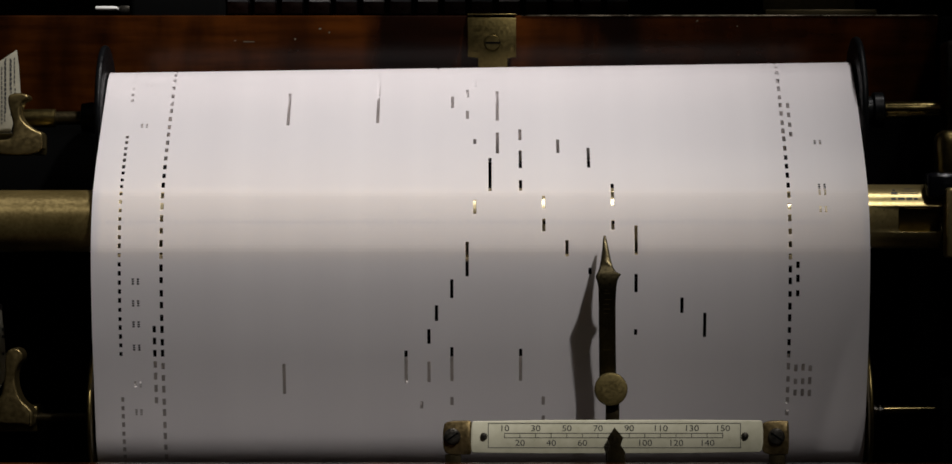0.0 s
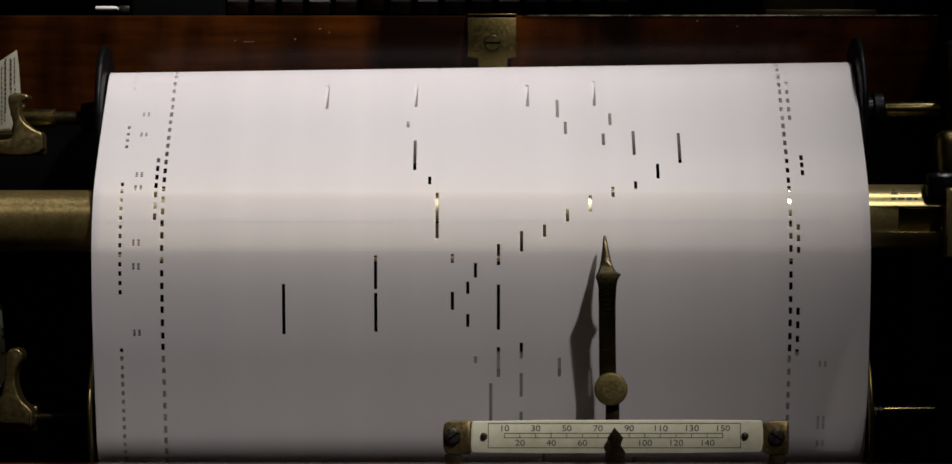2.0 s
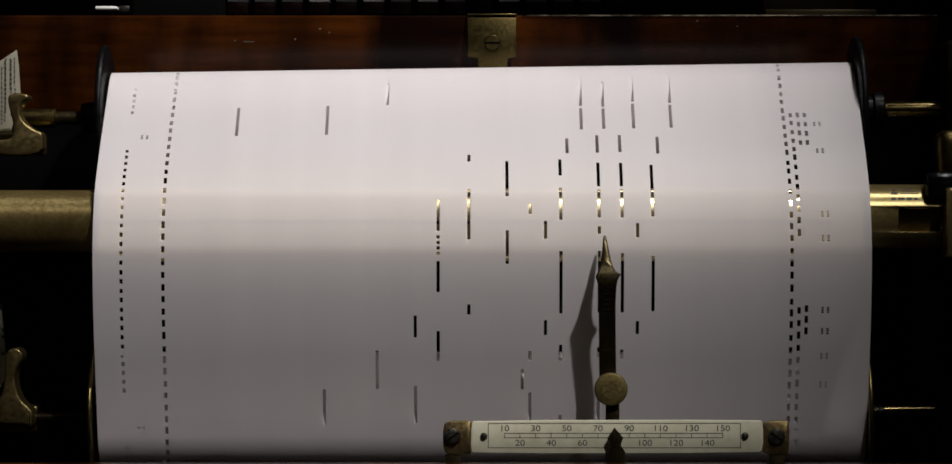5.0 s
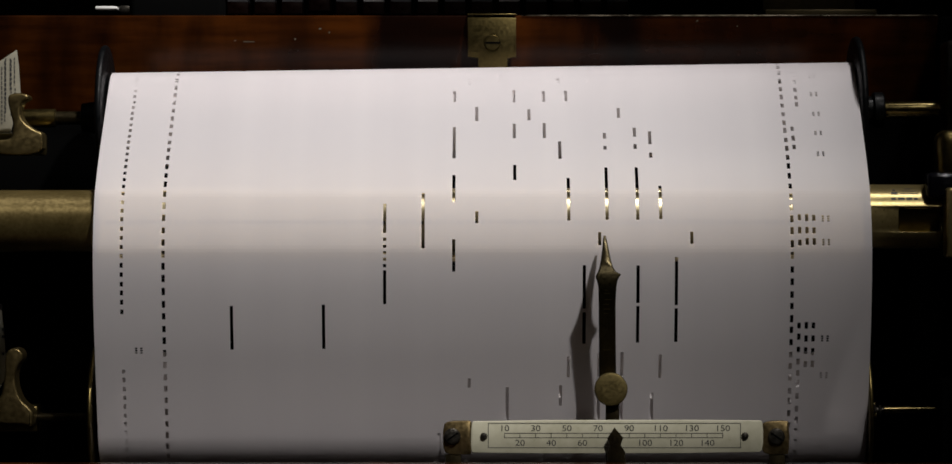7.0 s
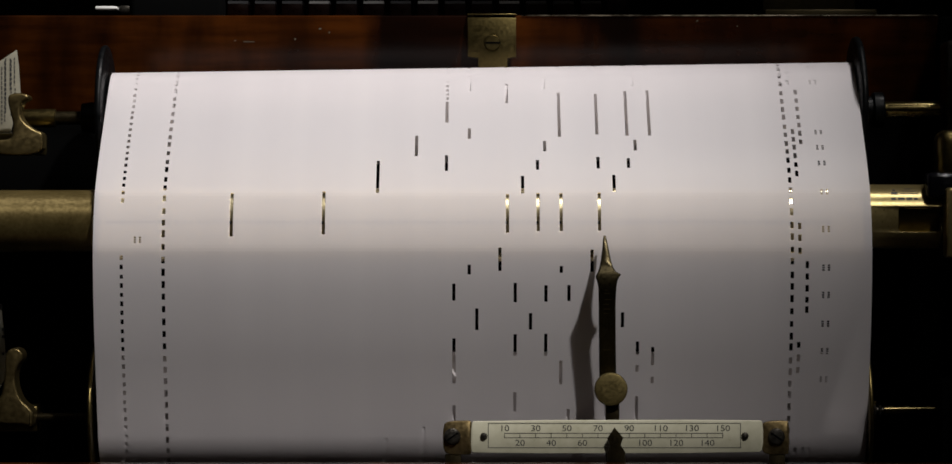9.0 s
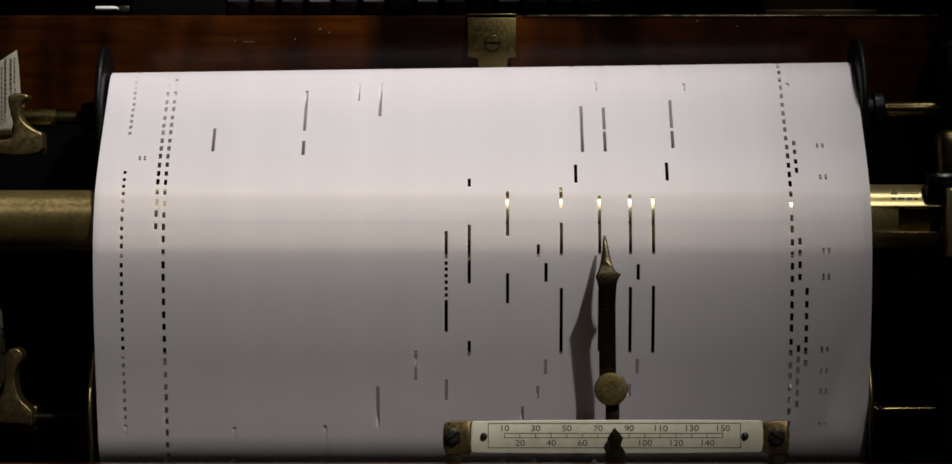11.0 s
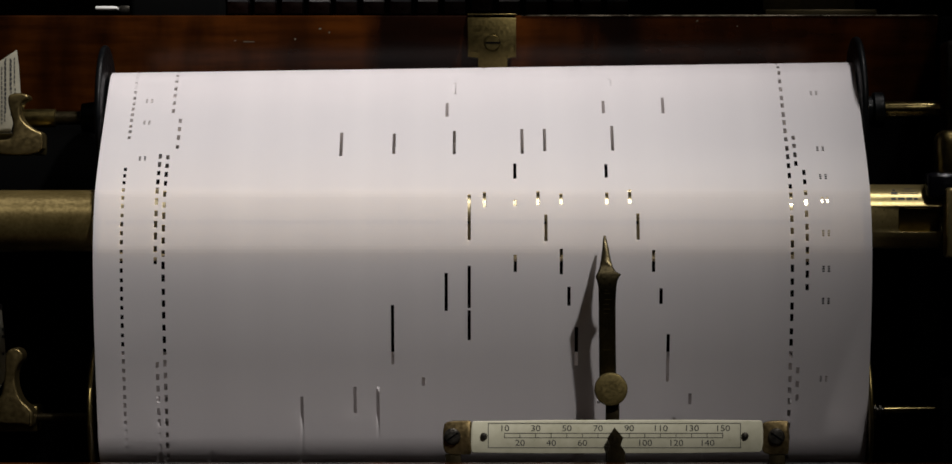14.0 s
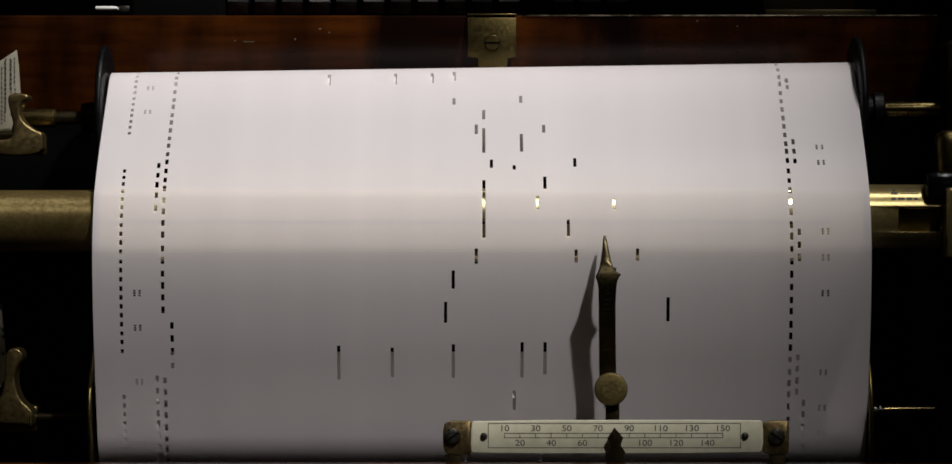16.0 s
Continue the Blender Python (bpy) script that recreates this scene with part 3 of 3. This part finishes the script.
def tempo_scale():
    y = -25.0
    t = thing("tempo_scale", 50, y, -80, "ivory tempo scale plate with black numerals on brass mounts", "scale")
    o = [(-1.8, -69.0), (-0.8, -67.6), (101.8, -67.4), (103.0, -68.4), (103.0, -77.8), (101.4, -79.3), (-0.8, -79.5), (-1.9, -78.2)]
    part("plate", slab(B(), rounded(o, 1), y, y + 2.0, 0.3), IVORY, t)

    def line(x0, x1, z0, z1, w=0.24):
        part("rule", bar(B(), min(x0, x1) - w / 2, max(x0, x1) + w / 2, y - 0.04, y + 0.05, min(z0, z1) - w / 2, max(z0, z1) + w / 2), INK, t, smooth=False)
    L, R, T, U = 4.4, 94.9, -68.6, -77.4
    line(L, R, T, T), line(L, R, U, U), line(L, L, T, U), line(R, R, T, U)
    a, b, top, low = 10.2, 88.5, -72.2, -73.8
    line(a, b, top, top), line(a, b, low, low)
    step = (b - a) / 14
    for i in range(15):
        line(a + i * step, a + i * step, top, low)
    for i in range(15):
        n = 10 + 10 * i
        if n != 80:
            letters(str(n), a + i * step, -70.5 if i % 2 == 0 else -75.75, y - 0.02, 2.15, INK, "numeral", t)
    for x, z in ((2.8, -73.3), (96.5, -73.15)):
        part("pin", turned(B(), [(y - 1.0, 0.4), (y - 0.8, 0.95), (y - 0.3, 1.3), (y + 0.3, 1.35)], x, z, 24, "y"), STEEL, t)
    for x0, x1, s in ((-11.9, -1.4, 1), (102.4, 112.4, -1)):
        o = [(x0, -69.6), (x0 + 1.6, -67.9), (x1 - 1.0, -67.7), (x1, -68.2), (x1, -79.4), (x1 - 1, -80), (x0 + 1.8, -80), (x0, -78.2)]
        m = part("mount", slab(B(), rounded(o, 2), y + 0.4, y + 3.4, 0.5), MOUNT_BRASS, t, "worn brass mount")
        cx = (-8.5, 107.8)[s < 0]
        part("screw", turned(B(), [(y - 1.1, 1.6), (y - 0.9, 2.5), (y - 0.2, 3.0), (y + 0.5, 3.0)], cx, -73.4, 36, "y"), STEEL, m)
        sl = bar(B(), -2.6, 2.6, -0.1, 0.1, -0.3, 0.3)
        bmesh.ops.transform(sl, matrix=Matrix.Translation((cx, y - 1.1, -73.4)) @ Matrix.Rotation(radians(-35 * s), 4, "Y"), verts=sl.verts)
        part("slot", sl, VOID, m, smooth=False)
        part("leg", bar(B(), cx - 2.6, cx + 3.2, y + 0.8, y + 3.0, -106, -79.8, 0.3), BRONZE, t)


tempo_scale()


TIP_BRONZE = mottled("rubbed_bronze", (0.028, 0.022, 0.010), (0.06, 0.047, 0.022), 120, 0.34, 0.9, fine=10, rough_var=0.08)
BOSS_BRASS = mottled("dull_brass", (0.10, 0.077, 0.028), (0.17, 0.13, 0.05), 90, 0.55, 0.85, fine=10)


def pointer():
    t = thing("tempo_pointer", 49, -20, -66, "dark bronze tempo pointer with a spear tip and round boss", "pointer")
    def spear(z):
        """The tip leans back to the paper; below the barbs the shank falls back again to its boss."""
        return float(np.interp(z, (-96, -56, -48, -41.5, -30, -19, -15.6, -10.5, -6.2, -1.3), (-3.2, -3.2, -4.5, -6.6, -11.5, -15.7, -15.4, -13.6, -11.2, -7.3))) - 0.6
    # left and right edge of the blade at each height: needle tip, barbs, long shank
    levels = ((-1.3, 46.6, 47.2), (-2.6, 46.25, 47.6), (-6.2, 45.9, 48.2), (-10.5, 45.2, 48.95), (-12.8, 44.75, 49.7), (-14.3, 44.2, 50.7), (-15.3, 43.7, 52.6),
              (-16.3, 43.25, 51.8), (-17.6, 43.8, 51.2), (-20, 44.3, 50.8), (-25.5, 44.5, 50.6), (-35, 44.7, 50.8), (-42, 44.9, 51.0), (-49, 45.05, 51.2), (-56, 45.2, 51.3))
    bm, rows = B(), []
    for z, x0, x1 in levels:
        y, c = spear(z), min(0.5, (x1 - x0) * 0.25)
        rows.append([bm.verts.new(v) for v in ((x0, y + 1.5, z), (x0, y + 0.4, z), (x0 + c, y, z), (x1 - c, y, z), (x1, y + 0.4, z), (x1, y + 1.5, z))])
    for p, q in zip(rows, rows[1:]):
        for i in range(6):
            j = (i + 1) % 6
            bm.faces.new((p[i], p[j], q[j], q[i]))
    bm.faces.new(rows[0])
    bm.faces.new(rows[-1][::-1])
    bmesh.ops.recalc_face_normals(bm, faces=bm.faces)
    part("blade", bm, TIP_BRONZE, t, "worn bronze spear-tipped blade")
    part("boss", turned(B(), [(-18.9, 2.0), (-18.9, 5.2), (-18.7, 5.7), (-18.2, 6.0), (-16.2, 6.0), (-15.8, 5.5), (-15.4, 3.0), (-6.0, 3.0)], 48.75, -56.8, 64, "y"), BOSS_BRASS, t, "round brass boss")
    for z in (-21, -22.3, -24.5, -26.2, -28, -29.6, -43, -45.5):
        sc = bar(B(), 46.4, 46.4 + 1.2 + (z % 3) * 0.6, -0.05, 0.1, z - 0.1, z + 0.1)
        bmesh.ops.translate(sc, verts=sc.verts, vec=(0, spear(z) - 0.02, 0))
        part("scratch", sc, BRASS, t, smooth=False)
    low = [(49.6, -69.9), (52.7, -73.6), (51.8, -76.2), (53.4, -78.8), (54.0, -96), (46.6, -96), (47.0, -78.8), (48.0, -76.4), (47.0, -73.8)]
    part("index", slab(B(), low, -28.0, -26.6, 0.25), BRONZE, t)
    part("stem", bar(B(), 46.9, 51.9, -16.0, -14.4, -105.5, -57, 0.3),
         BRONZE, t)
    part("foot", bar(B(), 44, 56, -28.0, -14.4, -106, -97, 0.6), BRONZE, t)


pointer()


# ---- fittings at the ends of the box
def hook(outline, y0, y1, label):
    xs, zs = [p[0] for p in outline], [p[1] for p in outline]
    t = thing("spool_hook", min(xs), (y0 + y1) / 2, min(zs), label, "hook")
    part("arm", slab(B(), rounded(outline, 2), y0, y1, 0.8, 3), HOOK_BRASS, t)
    return t


UPPER = [(15, 100), (20, 95), (33, 93.3), (46.6, 96), (50, 100), (48, 105), (40, 107), (36, 115), (35, 126), (38, 136), (46, 146), (60, 155), (70, 158), (73, 164), (72, 196),
         (-10, 196), (-10, 171), (20, 170), (23, 158), (24, 145), (20, 128), (16, 113)]
LOWER = [(10, 586), (16, 575), (26, 572), (35, 575), (40, 583), (39, 592), (32, 600), (27, 613), (27, 630), (31, 646), (38, 660), (50, 670), (56, 677), (57, 684), (53, 705), (46, 697),
         (-10, 697), (-10, 668), (2, 655), (7, 640), (11, 610)]


def spread(points, y):
    k = 0.2228 * (1 + y / 1100)
    return [((x - 784) * k, (382 - z) * k) for x, z in points]


h = hook(spread([(x, z + 60) for x, z in UPPER], 40), 36, 46, "aged brass spool hook holding the shaft end")
part("base_block", bar(B(), -197.5, -166, 46.2, 60, 29.5, 38, 1.0), BRASS, h)
h = hook(spread(LOWER, 30), 26, 38, "aged brass spool hook beside the take-up spool")
part("base_block", bar(B(), -197.5, -166.5, 38.2, 52, -76, -66, 1.0), BRASS, h)


def cards():
    t = thing("paper_label", -178, 55, 38, "aged cream paper label with rows of print", "label")
    part("card", slab(B(), spread([(-12, 108), (27, 82), (30, 104), (34, 164), (22, 200), (17, 217), (-12, 217)], 58), 58, 59.2, 0.1), CARD, t)
    k = 0.2228 * (1 + 57.9 / 1100)
    rows = ((7, 100, 200), (8.5, 96, 185), (16, 96, 150), (17.5, 98, 190), (23, 95, 140), (24, 145, 176), (2, 110, 205))
    for x, a, b in rows:
        z = a
        while z < b:
            d = random.uniform(3, 7)
            part("print", bar(B(), (x - 784) * k, (x + 1.6 - 784) * k, 57.85, 58.05, (382 - min(z + d, b)) * k, (382 - z) * k), INK, t, smooth=False)
            z += d + 2.2
    part("backing", bar(B(), -197.5, -180, 59.4, 62, 34, 66, 0.5), DARK_WOOD, t)
    t = thing("paper_label", -180, 60, -60, "small cream paper label beside the lower hook", "label")
    part("card", slab(B(), spread([(-12, 505), (2, 512), (8, 570), (9, 622), (-2, 640), (-12, 640)], 60), 60, 61, 0.1), CARD, t)
    k = 0.2228 * (1 + 59.9 / 1100)
    for z in (540, 552, 580):
        part("print", bar(B(), (3 - 784) * k, (7 - 784) * k, 59.85, 60.05, (382 - z - 5) * k, (382 - z) * k), INK, t, smooth=False)
    part("backing", bar(B(), -197.5, -184, 61.2, 64, -60, -28, 0.5), DARK_WOOD, t)


cards()


def right_fittings():
    t = thing("spool_bearing", 184, 60, 47.6, "dark steel bearing block for the supply spool shaft", "bearing")
    part("block", bar(B(), 181, 197.5, SUPPLY_Y - 9, SUPPLY_Y + 9, 30, 74, 2.0), STEEL, t)
    part("ring", turned(B(), [(SUPPLY_Y - 12, 2.0), (SUPPLY_Y - 12.4, 3.0), (SUPPLY_Y - 11, 3.6), (SUPPLY_Y - 9, 3.6)], 186.0, 61.5, 32, "y"), BRASS, t)
    t = thing("brass_clamp", 185, 20, 10, "rounded brass clamp at the end of the tracker bar", "clamp")
    part("thumb_block", bar(B(), 171.8, 197.5, 14, 30, 20, 38.2, 4.5, 5), BRASS, t)
    part("body", bar(B(), 175.5, 197.5, 16, 34, 14, 19.8, 1.0), STEEL, t)
    part("cheek", bar(B(), 172.5, 197.5, -3, 7.5, -9.5, 16.3, 1.2, 3), LIT_END_BRASS, t)
    part("dark_cap", bar(B(), 166, 177.3, 2.5, 12, 12.2, 22, 2.0, 3), LACQUER, t)
    t = thing("bearing_post", 180, TAKE_Y, TAKE_Z, "black post that carries the take-up shaft", "bearing")
    part("post", bar(B(), 175.6, 197.5, TAKE_Y - 8, TAKE_Y + 8, -105.5, -55, 1.5), VOID, t)
    t = thing("bearing_post", -175, TAKE_Y, TAKE_Z, "black post that carries the take-up shaft", "bearing")
    part("post", bar(B(), -197.5, -170.5, TAKE_Y + 18, TAKE_Y + 30, -105.5, -75, 1.5), VOID, t)


right_fittings()


# ---- behind the rail: the dampers of the piano
def dampers():
    y, k = 400.0, 0.30382
    rail = thing("damper_rail", 0, 470, 84, "dark wooden rail behind the dampers", "rail")
    part("rail", bar(B(), -260, 260, 388, 470, 40, 98, 2), DARK_WOOD, rail)
    # added dark panel: hides the pale wall so the gaps between dampers stay dark
    part("dark_gap_backing", bar(B(), -330, 330, 471, 480, 40, 190, 1), DARK_WOOD, rail)
    part("string_frame", bar(B(), -260, 260, 420, 450, 98.2, 104, 2), LACQUER, rail)
    out = {}
    for n in range(-6, 9):
        x = (705 + 44.5 * (n - 1) - 784) * k
        t = thing("damper", x, y, 111, "dark lacquered damper head topped by a painted glint", "damper", "row of dampers")
        w = 5.2
        part("head", slab(B(), [(x - w, 107.6), (x + w, 107.6), (x + w, 113.7), (x - w, 113.7)], y - 8, y + 8, 0.4), HEAD_WOOD, t)
        cap = bar(B(), x - w + 0.2, x + w - 0.2, y - 8, y + 8, 113.75, 115.2)
        for v in cap.verts:
            if v.co.z > 115 and v.co.y < y:
                v.co.y += 2.2
        # pale and grey caps paint the strong and weak lamp glints
        pale = n in (-3, -1, 1, 4)
        part("cap", cap, PALE_GLINT if pale else GREY_GLINT, t, "pale cap painted as a lamp glint" if pale else "")
        part("wire", bar(B(), x - 0.7, x + 0.7, y - 0.7, y + 0.7, 98.2, 107.7), STEEL, t)
        out[n] = t
    return out


GREY_GLINT = material("grey_glint", (0.2, 0.2, 0.21), 0.35)[0]
DAMPERS = dampers()


def stop_rod():
    t = thing("stop_rod", -160, 200, 84, "black lacquered rod lying behind the rail", "rod")
    k = 0.2228 * (1 + 200 / 1100)
    part("rod", bar(B(), (214 - 784) * k, (368 - 784) * k, 200, 214, 84.2, 103, 2.5, 3), VOID, t)
    # these two bars stand in for glints beside the rod
    part("rod_glint", bar(B(), (195 - 784) * k, (213 - 784) * k, 203, 211, 95.5, 98.5, 0.6), STEEL, t)
    part("tip", bar(B(), (155 - 784) * k, (191 - 784) * k, 203, 211, 96.9, 98.2, 0.4), PALE_GLINT, t, "pale tip painted as a lamp glint")
    for x in (-143, -120):
        part("foot", bar(B(), x, x + 4, 204, 210, 84.1, 88), LACQUER, t)
    t = thing("action_block", 155, 150, 84, "dull olive metal block on the ledge", "block")
    k = 0.2228 * (1 + 160 / 1100)
    part("block", bar(B(), (1256 - 784) * k, (1408 - 784) * k, 160, 200, 84.2, 112, 0.8), BRONZE, t)
    part("sill", bar(B(), (1256 - 784) * k, (1440 - 784) * k, 150, 159.8, 84.2, 93, 0.8), BRONZE, t)


stop_rod()


# ---- the paper: a train of narrow rigid strips with the holes cut through them
STRIP = 1.25
FIRST, LAST = -112.0, 842.0


def strip_mesh(u0, u1, holes):
    """One strip of paper between u0 and u1, with its share of the holes left open and a lip that laps over the next strip.
    Local z runs against the paper's way."""
    verts, faces, known = [], [], {}
    mid = (u0 + u1) / 2
    lap, proud = 0.07, 0.008
    a0, top = u0, u1 + lap

    def vert(x, u):
        key = (round(x, 4), round(u, 4))
        if key not in known:
            known[key] = len(verts)
            verts.append((x * MM, -proud * (u - a0) / (top - a0) * MM, (u - mid) * MM))
        return known[key]
    inside = [(x0, x1, a, b) for x0, x1, a, b in holes if a < top and b > a0]
    xs = sorted({PAPER_X0, PAPER_X1, *(v for h in inside for v in h[:2])})
    us = sorted({round(v, 3) for v in (a0, top, *(v for h in inside for v in h[2:] if a0 < v < top))})
    for xa, xb in zip(xs, xs[1:]):
        xm = (xa + xb) / 2
        here = [h for h in inside if h[0] < xm < h[1]]
        for a, b in zip(us, us[1:]):
            um = (a + b) / 2
            if not any(h[2] < um < h[3] for h in here):
                faces.append((vert(xa, a), vert(xb, a), vert(xb, b), vert(xa, b)))
    me = bpy.data.meshes.new("paper_strip")
    me.from_pydata(verts, [], faces)
    me.materials.append(PAPER)
    return me


ROLL = thing("music_roll", 0, 0, 0, "white perforated player-piano music roll running downwards", "music roll")
STRIPS = []


def paper():
    holes = punches()
    u = FIRST
    while u < LAST:
        ob = new("paper_strip", strip_mesh(u, u + STRIP, holes))
        ob.parent = ROLL
        STRIPS.append((u, ob))
        u += STRIP


paper()


# ---- what moves
def strip_pose(s0, s1):
    """The strip whose ends are s0 and s1 mm past the tracker bar (s1 is the upper one)."""
    (ya, za), (yb, zb) = path(s0), path(s1)
    s = (s0 + s1) / 2
    turn = math.atan2(-(yb - ya), zb - za)
    lean = radians(-0.82) * min(1.0, max(0.0, (-13.0 - s) / (-13.0 - S_SUPPLY)))
    pivot = Matrix.Translation((30 * MM, 0, 0))
    return Matrix.Translation((0, (ya + yb) / 2 * MM, (za + zb) / 2 * MM)) @ pivot @ Matrix.Rotation(lean, 4, "Y") @ pivot.inverted() @ Matrix.Rotation(turn, 4, "X")


def motions():
    ends = [i / 10 for i in range(161)]
    for u, ob in STRIPS:
        walk(ob, [(t, strip_pose(SPEED * t - u, SPEED * t - u - STRIP)) for t in ends])
    drift = ((0.0, 0.0), (3.0, 0.36), (6.3, 0.71), (13.6, 0.76), (16.0, 0.53))
    walk(ROLL, [(t, Matrix.Translation(((AXIS.x + x) * MM, 0, AXIS.z * MM))) for t, x in drift])
    for spool, r, lean in ((SUPPLY, SUPPLY_R, -0.55), (TAKE, TAKE_R, -0.5)):
        at = (Vector(spool["base"]) + AXIS) * MM
        walk(spool, [(i / 5, Matrix.Translation(at) @ Matrix.Rotation(radians(lean), 4, "Y") @ Matrix.Rotation(SPEED / r * i / 5, 4, "X")) for i in range(81)])
    # a damper rises while a hole of its note, or of the sustain chain, is over the bar
    late = 0.1

    def is_open(items, t):
        u = SPEED * (t - late)
        return any(a - 1.0 < u < a + l for a, l in items)
    sustain = spans(SUSTAIN_RUNS)
    for n, ob in DAMPERS.items():
        own = spans(NOTES[n]) if n in NOTES else []
        at = (Vector(ob["base"]) + AXIS) * MM
        rows = []
        for i in range(161):
            t = i / 10
            up = 2.6 if is_open(own, t) else (1.0 if is_open(sustain, t) else 0.0)
            rows.append((t, Matrix.Translation(at + Vector((0, 0, up * MM)))))
        walk(ob, rows)


motions()
